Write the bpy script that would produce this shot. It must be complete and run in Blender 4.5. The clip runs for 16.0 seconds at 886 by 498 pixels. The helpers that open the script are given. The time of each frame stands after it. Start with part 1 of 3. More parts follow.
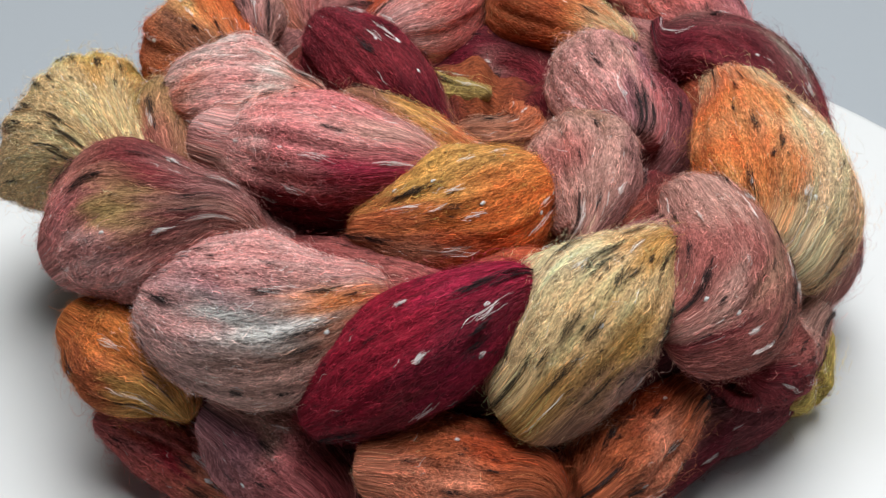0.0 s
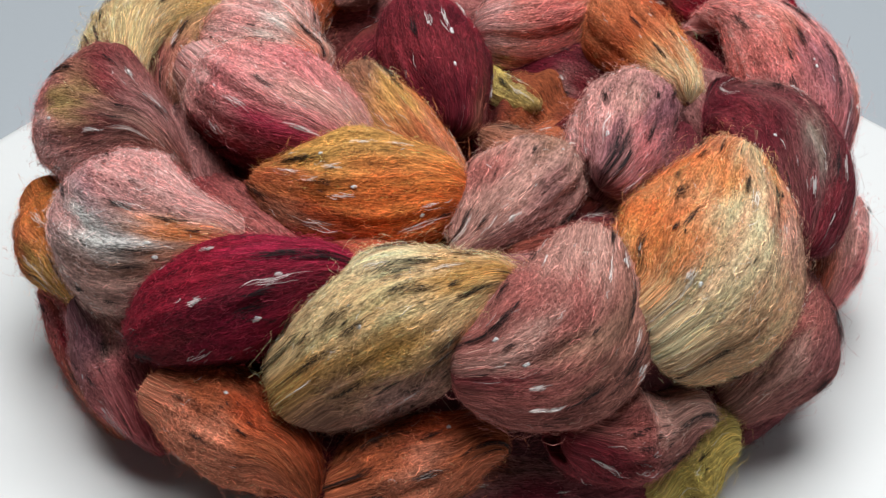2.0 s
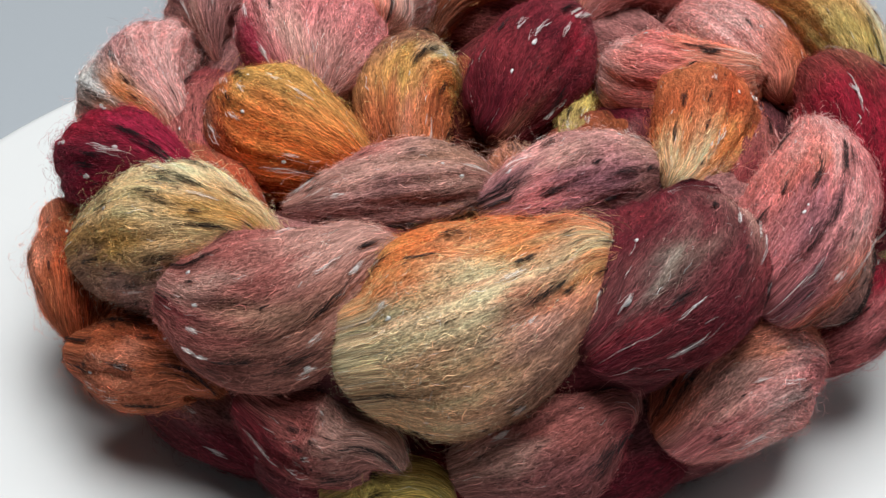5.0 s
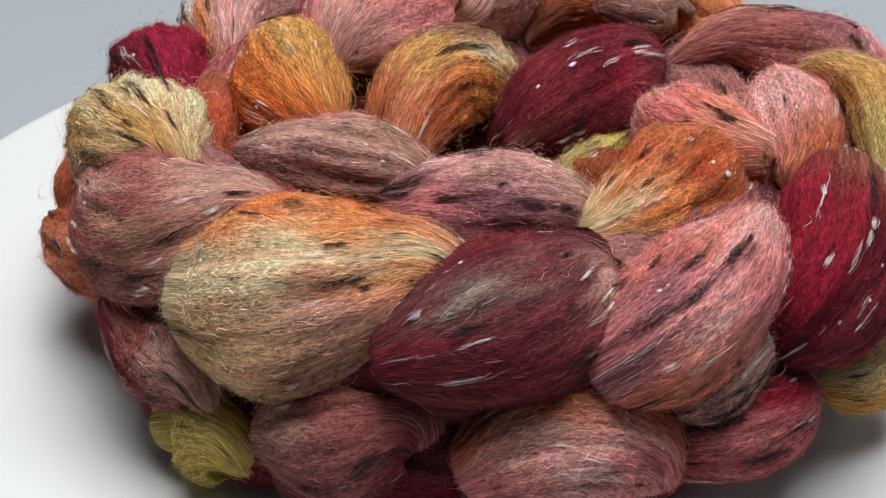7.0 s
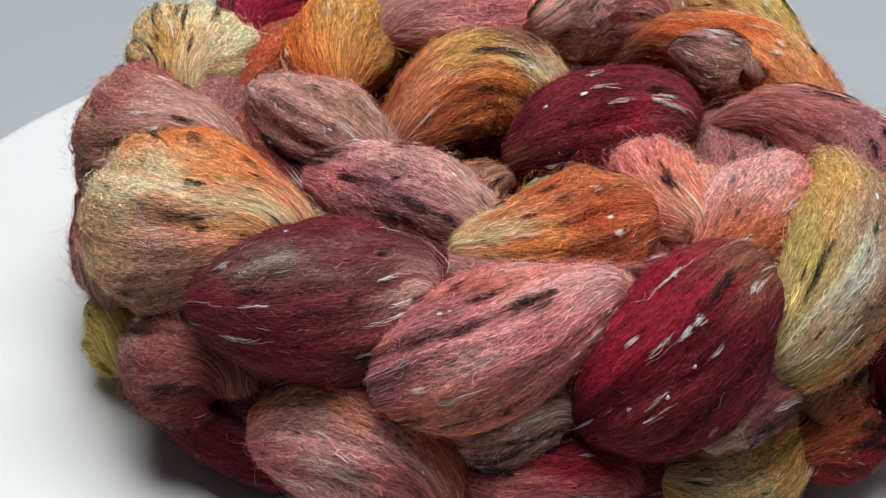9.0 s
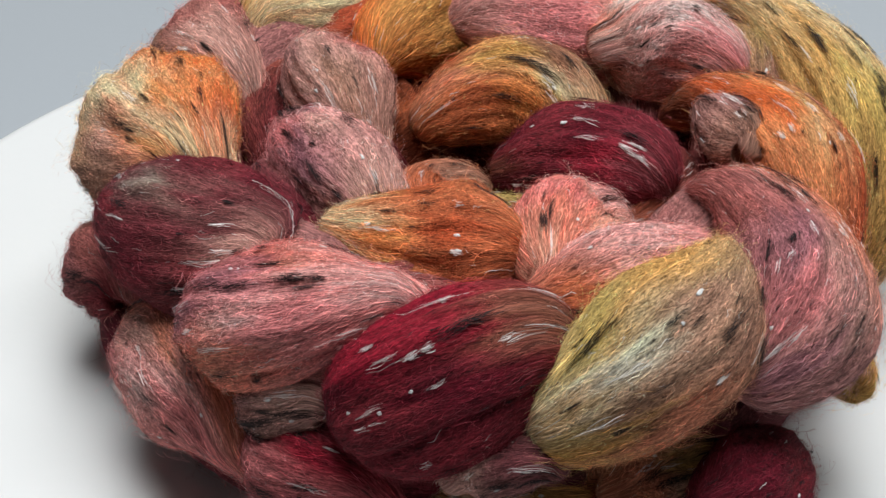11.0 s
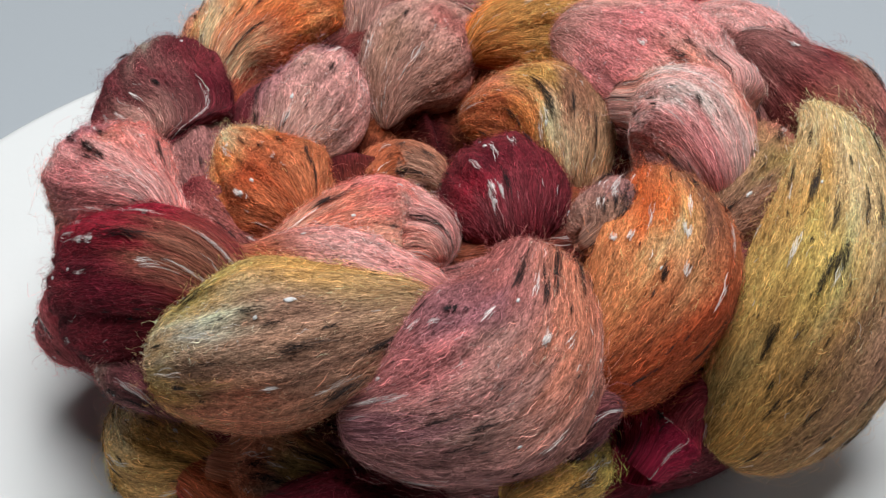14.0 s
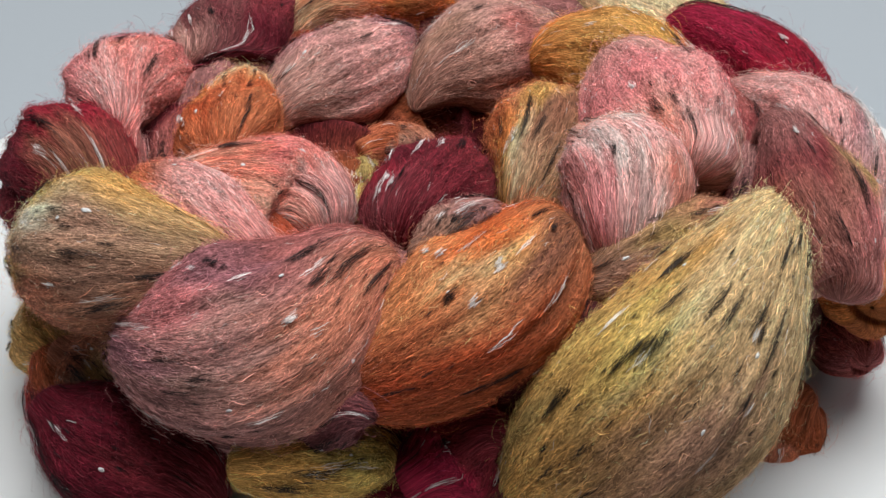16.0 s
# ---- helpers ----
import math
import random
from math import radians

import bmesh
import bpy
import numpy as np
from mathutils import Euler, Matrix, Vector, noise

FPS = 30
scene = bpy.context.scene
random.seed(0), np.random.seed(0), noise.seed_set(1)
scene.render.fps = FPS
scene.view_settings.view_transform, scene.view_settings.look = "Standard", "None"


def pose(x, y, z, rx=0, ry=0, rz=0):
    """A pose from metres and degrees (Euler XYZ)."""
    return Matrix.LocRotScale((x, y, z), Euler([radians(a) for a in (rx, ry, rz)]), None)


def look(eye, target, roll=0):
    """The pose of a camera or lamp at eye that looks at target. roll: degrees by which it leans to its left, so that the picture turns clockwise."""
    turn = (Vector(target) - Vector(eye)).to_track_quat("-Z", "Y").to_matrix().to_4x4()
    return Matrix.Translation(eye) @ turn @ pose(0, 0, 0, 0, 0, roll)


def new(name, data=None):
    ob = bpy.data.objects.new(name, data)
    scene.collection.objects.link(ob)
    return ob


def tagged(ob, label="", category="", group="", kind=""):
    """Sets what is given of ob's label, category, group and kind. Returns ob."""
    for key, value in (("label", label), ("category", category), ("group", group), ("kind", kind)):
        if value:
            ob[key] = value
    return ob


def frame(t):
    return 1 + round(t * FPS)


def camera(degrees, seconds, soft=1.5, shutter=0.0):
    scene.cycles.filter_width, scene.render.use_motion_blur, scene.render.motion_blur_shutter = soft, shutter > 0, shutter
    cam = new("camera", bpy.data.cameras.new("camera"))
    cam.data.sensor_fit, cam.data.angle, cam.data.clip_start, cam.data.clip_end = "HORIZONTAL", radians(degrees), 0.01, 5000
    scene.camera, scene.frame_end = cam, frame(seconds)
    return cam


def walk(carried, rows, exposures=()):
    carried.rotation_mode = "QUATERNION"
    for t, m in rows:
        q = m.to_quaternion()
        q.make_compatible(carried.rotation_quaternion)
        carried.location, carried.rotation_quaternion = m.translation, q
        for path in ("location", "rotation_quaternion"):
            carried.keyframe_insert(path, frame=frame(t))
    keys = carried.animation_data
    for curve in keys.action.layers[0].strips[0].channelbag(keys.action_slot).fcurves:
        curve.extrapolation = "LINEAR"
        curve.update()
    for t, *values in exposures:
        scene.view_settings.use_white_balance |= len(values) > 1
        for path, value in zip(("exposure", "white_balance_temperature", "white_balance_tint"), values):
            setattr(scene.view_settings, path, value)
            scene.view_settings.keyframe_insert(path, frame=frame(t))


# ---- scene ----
cam = camera(27.26, 16.0, soft=1.5)
CAMERA_POSE = pose(0.0, -0.36, 0.2672, 90 - 34.606, 0, 0.785) @ pose(0, 0, 0, 0, 0, 0.741)
walk(cam, [(0.0, CAMERA_POSE), (16.0, CAMERA_POSE)])

# ---- light: one large soft lamp over the table, a weak fill lamp added beside it ----
world = bpy.data.worlds.new("room_air")
scene.world = world
world.use_nodes = True
world.node_tree.nodes["Background"].inputs[0].default_value = (0.85, 0.92, 1.0, 1)
world.node_tree.nodes["Background"].inputs[1].default_value = 0.15
scene.view_settings.exposure = 0.0


def area_lamp(name, eye, target, sx, sy, watts, colour):
    data = bpy.data.lights.new(name, "AREA")
    data.shape, data.size, data.size_y, data.energy, data.color = "RECTANGLE", sx, sy, watts, colour
    ob = new(name, data)
    ob.matrix_world = look(eye, target)
    return ob


area_lamp("softbox_light", (0.05, 0.08, 1.25), (0.0, 0.0, 0.0), 0.9, 0.9, 25.6, (0.955, 0.985, 1.0))
# Added fill from the right; the room has no window there.
area_lamp("side_fill_light", (1.42, 0.55, 0.75), (0.0, 0.05, 0.0), 1.1, 1.1, 3.5, (0.90, 0.95, 1.0))


# ---- materials ----
def lin(r, g, b):
    return tuple(((c / 255 + 0.055) / 1.055) ** 2.4 if c > 10 else c / 255 / 12.92 for c in (r, g, b))


def mat(name):
    m = bpy.data.materials.new(name)
    m.use_nodes = True
    nt = m.node_tree
    return m, nt, nt.nodes["Principled BSDF"]


def plain(name, colour, rough, low=0.94, scale=30.0, bump=0.05, metal=0.0):
    """Painted or moulded surface: faint mottling at two sizes and a fine relief."""
    m, nt, p = mat(name)
    co = nt.nodes.new("ShaderNodeTexCoord")
    big, fine = nt.nodes.new("ShaderNodeTexNoise"), nt.nodes.new("ShaderNodeTexNoise")
    big.inputs["Scale"].default_value, fine.inputs["Scale"].default_value = scale * 0.1, scale * 8
    big.inputs["Detail"].default_value = 5
    ramp = nt.nodes.new("ShaderNodeMapRange")
    ramp.inputs["To Min"].default_value, ramp.inputs["To Max"].default_value = low, 1.0
    mul = nt.nodes.new("ShaderNodeMix")
    mul.data_type, mul.blend_type = "RGBA", "MULTIPLY"
    mul.inputs[0].default_value = 1.0
    mul.inputs[6].default_value = (*colour, 1)
    bp = nt.nodes.new("ShaderNodeBump")
    bp.inputs["Strength"].default_value, bp.inputs["Distance"].default_value = bump, 0.001
    for n in (big, fine):
        nt.links.new(co.outputs["Object"], n.inputs["Vector"])
    nt.links.new(big.outputs["Fac"], ramp.inputs["Value"])
    nt.links.new(ramp.outputs["Result"], mul.inputs[7])
    nt.links.new(mul.outputs[2], p.inputs["Base Color"])
    nt.links.new(fine.outputs["Fac"], bp.inputs["Height"])
    nt.links.new(bp.outputs["Normal"], p.inputs["Normal"])
    p.inputs["Roughness"].default_value, p.inputs["Metallic"].default_value = rough, metal
    return m


def wool_body(name):
    """The packed wool under the loose fibres: dye from the mesh, streaks along the fibre with painted shade in them."""
    m, nt, p = mat(name)
    dye, grain = nt.nodes.new("ShaderNodeAttribute"), nt.nodes.new("ShaderNodeAttribute")
    dye.attribute_name, grain.attribute_name = "dye", "grain"
    last = dye.outputs["Color"]
    bumps = []
    # Streak tones reach low: wool grain plus shade between fibres, put into the colour.
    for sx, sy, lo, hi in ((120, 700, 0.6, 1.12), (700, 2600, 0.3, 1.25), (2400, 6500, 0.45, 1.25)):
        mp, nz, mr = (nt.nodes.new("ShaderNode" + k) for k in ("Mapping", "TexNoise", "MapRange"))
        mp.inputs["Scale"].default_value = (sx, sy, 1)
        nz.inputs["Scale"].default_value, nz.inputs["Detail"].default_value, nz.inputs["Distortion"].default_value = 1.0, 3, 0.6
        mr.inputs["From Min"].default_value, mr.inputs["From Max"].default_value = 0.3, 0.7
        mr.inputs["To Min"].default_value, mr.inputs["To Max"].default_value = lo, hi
        mix = nt.nodes.new("ShaderNodeMix")
        mix.data_type, mix.blend_type = "RGBA", "MULTIPLY"
        mix.inputs[0].default_value = 1.0
        nt.links.new(grain.outputs["Vector"], mp.inputs["Vector"])
        nt.links.new(mp.outputs["Vector"], nz.inputs["Vector"])
        nt.links.new(nz.outputs["Fac"], mr.inputs["Value"])
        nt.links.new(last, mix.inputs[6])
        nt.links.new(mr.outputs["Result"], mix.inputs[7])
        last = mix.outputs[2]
        bumps.append(nz.outputs["Fac"])
    bp = nt.nodes.new("ShaderNodeBump")
    bp.inputs["Strength"].default_value, bp.inputs["Distance"].default_value = 0.8, 0.0006
    nt.links.new(bumps[1], bp.inputs["Height"])
    nt.links.new(bp.outputs["Normal"], p.inputs["Normal"])
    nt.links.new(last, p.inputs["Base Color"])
    p.inputs["Roughness"].default_value, p.inputs["Specular IOR Level"].default_value = 0.95, 0.15
    return m


def wool_fibre(name, through_share=0.12):
    """Single fibres: dye from the mesh, each a little lighter or darker, slightly translucent."""
    m, nt, p = mat(name)
    dye, geo = nt.nodes.new("ShaderNodeAttribute"), nt.nodes.new("ShaderNodeNewGeometry")
    dye.attribute_name = "dye"
    mr = nt.nodes.new("ShaderNodeMapRange")
    mr.inputs["To Min"].default_value, mr.inputs["To Max"].default_value = 0.58, 1.38
    mix = nt.nodes.new("ShaderNodeMix")
    mix.data_type, mix.blend_type = "RGBA", "MULTIPLY"
    mix.inputs[0].default_value = 1.0
    tl, ms = nt.nodes.new("ShaderNodeBsdfTranslucent"), nt.nodes.new("ShaderNodeMixShader")
    ms.inputs[0].default_value = through_share
    nt.links.new(geo.outputs["Random Per Island"], mr.inputs["Value"])
    nt.links.new(dye.outputs["Color"], mix.inputs[6])
    nt.links.new(mr.outputs["Result"], mix.inputs[7])
    nt.links.new(mix.outputs[2], p.inputs["Base Color"])
    nt.links.new(mix.outputs[2], tl.inputs["Color"])
    nt.links.new(p.outputs[0], ms.inputs[1])
    nt.links.new(tl.outputs[0], ms.inputs[2])
    nt.links.new(ms.outputs[0], nt.nodes["Material Output"].inputs["Surface"])
    p.inputs["Roughness"].default_value, p.inputs["Specular IOR Level"].default_value = 0.6, 0.22
    return m


PLATE = plain("white_melamine", (0.69, 0.69, 0.68), 0.42, low=0.97)
BASE = plain("white_base_plastic", (0.75, 0.75, 0.74), 0.5)
CLOTH = plain("pale_grey_table", (0.37, 0.395, 0.42), 0.75, low=0.95)
# Grey chosen to hold down the light bounced off the unseen walls.
WALL = plain("room_paint", (0.22, 0.225, 0.23), 0.85)
FLOOR = plain("room_floor", (0.42, 0.38, 0.34), 0.7)
LAMP_SHELL = plain("lamp_shell", (0.05, 0.05, 0.05), 0.5)
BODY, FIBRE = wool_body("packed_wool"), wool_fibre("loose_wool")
NEP = plain("white_wool_nep", (0.75, 0.74, 0.73), 0.9, low=0.8, scale=400)


# ---- mesh helpers ----
def link(name, me, material, parent=None, label="", smooth=True):
    me.materials.append(material)
    if smooth:
        me.polygons.foreach_set("use_smooth", np.ones(len(me.polygons), dtype=bool))
    ob = new(name, me)
    ob.parent = parent
    return tagged(ob, label)


def quads(name, verts, faces, colours=None, grain=None):
    """A mesh from arrays of corners and four-cornered faces."""
    me = bpy.data.meshes.new(name)
    me.vertices.add(len(verts))
    me.vertices.foreach_set("co", np.ascontiguousarray(verts, dtype=np.float32).ravel())
    me.loops.add(faces.size)
    me.loops.foreach_set("vertex_index", np.ascontiguousarray(faces, dtype=np.int32).ravel())
    me.polygons.add(len(faces))
    me.polygons.foreach_set("loop_start", np.arange(0, faces.size, 4, dtype=np.int32))
    me.update(calc_edges=True)
    if colours is not None:
        rgba = np.ones((len(verts), 4), dtype=np.float32)
        rgba[:, :3] = colours
        me.attributes.new("dye", "FLOAT_COLOR", "POINT").data.foreach_set("color", rgba.ravel())
    if grain is not None:
        me.attributes.new("grain", "FLOAT_VECTOR", "POINT").data.foreach_set("vector", np.ascontiguousarray(grain, dtype=np.float32).ravel())
    return me


def lathe(name, profile, steps=128):
    """A turned body from (radius, height) pairs, closed at the axis."""
    bm = bmesh.new()
    rings = []
    for r, z in profile:
        if r < 1e-6:
            rings.append([bm.verts.new((0, 0, z))])
        else:
            rings.append([bm.verts.new((r * math.cos(i * math.tau / steps), r * math.sin(i * math.tau / steps), z)) for i in range(steps)])
    for a, b in zip(rings, rings[1:]):
        for i in range(steps):
            j = (i + 1) % steps
            q = [a[i % len(a)], a[j % len(a)], b[j % len(b)], b[i % len(b)]]
            q = list(dict.fromkeys(q))
            if len(q) > 2:
                bm.faces.new(q)
    bmesh.ops.recalc_face_normals(bm, faces=bm.faces)
    me = bpy.data.meshes.new(name)
    bm.to_mesh(me)
    bm.free()
    return me


def box(name, x0, x1, y0, y1, z0, z1, bevel=0.0):
    bm = bmesh.new()
    bmesh.ops.create_cube(bm, size=1.0)
    for v in bm.verts:
        v.co = ((x0 + x1) / 2 + v.co.x * (x1 - x0), (y0 + y1) / 2 + v.co.y * (y1 - y0), (z0 + z1) / 2 + v.co.z * (z1 - z0))
    if bevel:
        bmesh.ops.bevel(bm, geom=bm.edges[:], offset=bevel, segments=3, affect="EDGES", profile=0.5)
    me = bpy.data.meshes.new(name)
    bm.to_mesh(me)
    bm.free()
    return me


# ---- the room: unseen plain walls, floor and ceiling added to close the place and bounce light ----
TABLE_TOP = -0.075
FLOOR_Z = TABLE_TOP - 0.75
tagged(link("floor", box("floor", -1.7, 1.7, -1.7, 1.9, FLOOR_Z - 0.1, FLOOR_Z), FLOOR, smooth=False), "plain brown floor under the table", "floor", kind="structure")
for n, b in (("wall_north", (-1.7, 1.7, 1.8, 1.9)), ("wall_south", (-1.7, 1.7, -1.7, -1.6)), ("wall_west", (-1.7, -1.6, -1.6, 1.8)), ("wall_east", (1.6, 1.7, -1.6, 1.8))):
    tagged(link(n, box(n, *b, FLOOR_Z, 1.6), WALL, smooth=False), "plain grey wall of the unseen room", "wall", kind="structure")
tagged(link("ceiling", box("ceiling", -1.7, 1.7, -1.7, 1.9, 1.6, 1.7), WALL, smooth=False), "plain grey ceiling of the unseen room", "ceiling", kind="structure")

table = tagged(new("table"), "smooth pale blue-grey photo table", "table")
link("tabletop", box("tabletop", -0.9, 0.9, -0.7, 1.5, TABLE_TOP - 0.03, TABLE_TOP, 0.004), CLOTH, table, smooth=False)
for x in (-0.84, 0.84):
    for y in (-0.64, 1.44):
        link("leg", box("leg", x - 0.025, x + 0.025, y - 0.025, y + 0.025, FLOOR_Z, TABLE_TOP - 0.03, 0.003), BASE, table, smooth=False)

# ---- the turntable ----
turntable = tagged(new("turntable"), "round white cake turntable turning on pale grey table", "turntable")
link("plate", lathe("plate", [(0, 0), (0.1493, 0), (0.1515, -0.0004), (0.1533, -0.0014), (0.1543, -0.003), (0.1545, -0.005), (0.1545, -0.011), (0.153, -0.0125), (0.145, -0.013), (0, -0.013)]), PLATE, turntable, "smooth white round plate")
link("base", lathe("base", [(0, -0.0135), (0.03, -0.0135), (0.03, -0.05), (0.04, -0.06), (0.07, -0.066), (0.085, -0.070), (0.086, TABLE_TOP + 0.0005), (0, TABLE_TOP + 0.0005)]), BASE, turntable)

# ---- the braid of dyed wool ----
DYES = {k: np.array(lin(*v)) for k, v in dict(
    pink=(216, 148, 142), coral=(228, 146, 124), rose=(190, 110, 110), mauve=(148, 102, 98), dusty=(180, 136, 124), umber=(150, 110, 92),
    maroon=(92, 19, 33), crimson=(130, 22, 40), wine=(112, 36, 43), rust=(168, 88, 55), brick=(192, 118, 92), orange=(206, 118, 61), gold=(184, 136, 76),
    beige=(206, 173, 128), peach=(228, 184, 146), olive=(156, 130, 80), yellow=(192, 166, 92), ice=(192, 196, 190), cream=(222, 208, 172),
    plum=(116, 62, 66), black=(26, 22, 24), white=(232, 228, 224), rosewood=(152, 86, 80), flame=(214, 104, 50), salmon=(240, 120, 98), berry=(140, 28, 54),
    violet=(134, 86, 94), honey=(196, 146, 78), blush=(236, 178, 170), grey=(172, 174, 172), cocoa=(118, 74, 58), ember=(166, 70, 38), sand=(206, 160, 122)).items()}
STRENGTH = 1.58
braid = tagged(new("wool_braid"), "coiled braid of hand-dyed wool roving in pink, maroon, orange and beige", "wool braid")
rng = np.random.default_rng(7)
LOOPS = {}


def cylinder_point(p):
    a = radians(p[0])
    return np.array([p[1] * math.cos(a), p[1] * math.sin(a), p[2]]) / 100


class Loop:
    """A plump length of roving: a bent spindle with creases along it, its crown turned to the bearing "facing". u runs along it, phi round it from the crown."""

    def __init__(self, start, middle, end, width, thick, facing, seeds, blunt=2.3, tail=0.07, skew=1.0, slim=0.0, hook=3.0):
        pts = [cylinder_point(p) for p in (start, middle, end)]
        a, e = radians(facing), radians(36)
        outs = [np.array([math.cos(e) * math.cos(a), math.cos(e) * math.sin(a), math.sin(e)])] * 3
        self.w, self.h, self.seeds = width / 200, thick / 200, seeds
        self.length = np.linalg.norm(pts[1] - pts[0]) + np.linalg.norm(pts[2] - pts[1])
        self.us = (1 - np.cos(np.linspace(0, np.pi, 67))) / 2 * (1 + tail * 3.2) - tail
        x = (self.us + tail) / (1 + tail * 3.2)
        narrow = 1 - slim * np.clip((x - 0.42) / 0.58, 0, 1) ** 1.5
        self.prof = (1 - np.abs(np.clip(2 * x ** skew - 1, -0.9996, 0.9996)) ** blunt) ** (0.46 + 0.22 * x) * narrow
        ends = np.interp([0.0, 0.5, 1.0], self.us, self.prof)
        low = [p - o * self.h * e for p, o, e in zip(pts, outs, ends)]
        ctrl = 2 * low[1] - (low[0] + low[2]) / 2
        u = self.us[:, None]
        self.c = (1 - u) ** 2 * low[0] + 2 * u * (1 - u) * ctrl + u ** 2 * low[2]
        n = np.where(u < 0.5, outs[0] + (outs[1] - outs[0]) * u * 2, outs[1] + (outs[2] - outs[1]) * (u * 2 - 1))
        self.c = self.c - n * np.maximum(-u, 0) * self.h * 3.0 - (n * 0.6 + np.array([0, 0, 0.8])) * np.maximum(u - 0.9, 0) ** 2 * self.h * hook * 4
        tan = np.gradient(self.c, axis=0)
        tan /= np.linalg.norm(tan, axis=1)[:, None]
        n = n - tan * (n * tan).sum(1)[:, None]
        self.n = n / np.linalg.norm(n, axis=1)[:, None]
        self.s = np.cross(self.n, tan)
        self.k = rng.uniform(0, 6.28, 12)

    def crease(self, u, phi):
        k = self.k
        return (0.040 * np.sin(3 * phi + k[0] + 2.2 * u) + 0.032 * np.sin(7 * phi + k[1] - 2.0 * u + np.sin(3 * u + k[5])) + 0.022 * np.sin(13 * phi + k[2] + 2.5 * u)
                + 0.013 * np.sin(23 * phi + k[3] + np.sin(5 * u + k[6]) * 1.5) + 0.035 * np.sin(6 * u + k[4] + phi) + 0.03 * np.sin(9 * u + 2 * phi + k[9]) * np.sin(2 * phi + k[10]))

    def groove(self, u, phi):
        """Narrow folds between bundles of fibre, running along the loop."""
        k, out = self.k, 0.0
        for i, (where, deep) in enumerate(((-1.15, 0.05), (-0.6, 0.075), (-0.15, 0.05), (0.3, 0.07), (0.75, 0.05), (1.2, 0.06))):
            line = where + 0.22 * np.sin(k[i] * 3) + 0.16 * np.sin(2.6 * u + k[i + 3]) + 0.05 * np.sin(9 * u + k[i + 5])
            out = out + deep * np.exp(-((phi - line) / 0.10) ** 2) * (0.55 + 0.45 * np.sin(4 * u + k[i + 1]))
        return out

    def at(self, u, phi, lift=0.0):
        f = lambda a: np.stack([np.interp(u, self.us, a[:, i]) for i in range(3)], -1)
        c, n, s = f(self.c), f(self.n), f(self.s)
        prof = np.interp(u, self.us, self.prof)
        rr = prof * (1 + (self.crease(u, phi) - self.groove(u, phi)) * np.clip(prof * 1.7 - 0.65, 0, 1))
        sn, cs = np.sin(phi), np.cos(phi)
        out = s * (sn / self.w)[..., None] + n * (cs / self.h)[..., None]
        out /= np.linalg.norm(out, axis=-1)[..., None]
        return c + s * (rr * self.w * sn)[..., None] + n * (rr * self.h * cs)[..., None] + out * np.asarray(lift)[..., None], out

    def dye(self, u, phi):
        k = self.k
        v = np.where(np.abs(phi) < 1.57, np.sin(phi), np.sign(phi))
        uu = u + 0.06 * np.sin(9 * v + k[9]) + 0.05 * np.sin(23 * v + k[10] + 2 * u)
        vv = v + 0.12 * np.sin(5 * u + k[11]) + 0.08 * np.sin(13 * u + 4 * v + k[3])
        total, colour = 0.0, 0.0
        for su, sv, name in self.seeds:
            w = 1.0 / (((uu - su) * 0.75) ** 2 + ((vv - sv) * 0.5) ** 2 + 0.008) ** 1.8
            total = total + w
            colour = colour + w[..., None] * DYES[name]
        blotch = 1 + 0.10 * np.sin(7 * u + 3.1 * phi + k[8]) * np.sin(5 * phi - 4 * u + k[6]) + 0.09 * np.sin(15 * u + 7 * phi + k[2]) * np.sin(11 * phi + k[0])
        # Lengthwise bands: uneven dye, with the shade of grooves coloured in too.
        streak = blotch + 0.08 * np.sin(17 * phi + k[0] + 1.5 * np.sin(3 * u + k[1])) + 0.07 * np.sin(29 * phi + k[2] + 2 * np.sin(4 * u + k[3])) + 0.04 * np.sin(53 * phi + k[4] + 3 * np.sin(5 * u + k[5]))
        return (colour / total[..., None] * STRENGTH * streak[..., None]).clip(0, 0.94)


def ribbons(lp, u, phi, lift, half, colours, twist):
    """Flat fibres along a loop. u, phi, lift: one row a fibre."""
    rows, cols = u.shape
    p, out = lp.at(u, phi, lift)
    tan = np.gradient(p, axis=1)
    tan /= np.linalg.norm(tan, axis=2)[..., None] + 1e-12
    wide = np.cross(out, tan)
    wide = wide * np.cos(twist)[:, None, None] + out * np.sin(twist)[:, None, None]
    taper = np.array([0.25, *([1.0] * (cols - 2)), 0.25])[None, :, None] * half[:, None, None]
    v = np.stack([p - wide * taper, p + wide * taper], 2).reshape(-1, 3)
    i = (np.arange(rows)[:, None] * cols + np.arange(cols - 1)[None, :]).ravel() * 2
    return v, np.stack([i, i + 2, i + 3, i + 1], 1), np.repeat(colours.reshape(-1, 3), 2, axis=0)


def crimped(lp, n, short, long, slant, curl, cols=6):
    """Paths of n short wavy fibres on a loop: u and phi along each."""
    t = np.linspace(0, 1, cols)[None, :]
    r = lambda lo, hi: rng.uniform(lo, hi, n)[:, None]
    way = rng.normal(0, slant, n)[:, None] + rng.normal(0, curl, n)[:, None] * (t - 0.5) + r(0.3, 1.0) * np.sin(t * r(5, 12) + r(0, 6.28))
    step = r(short, long) / (cols - 1)
    x = np.cumsum(np.cos(way) * step, axis=1)
    y = np.cumsum(np.sin(way) * step, axis=1)
    wide = np.interp(0.5, lp.us, lp.prof) * lp.w
    q = r(0.0, 1.0)
    along = 0.55 * q + 0.225 * (1 - np.cos(np.pi * q))  # more at the blunt ends
    return (1.235 * along - 0.085 + x / lp.length).clip(lp.us[0], lp.us[-1]), r(-2.55, 2.55) + y / wide, t


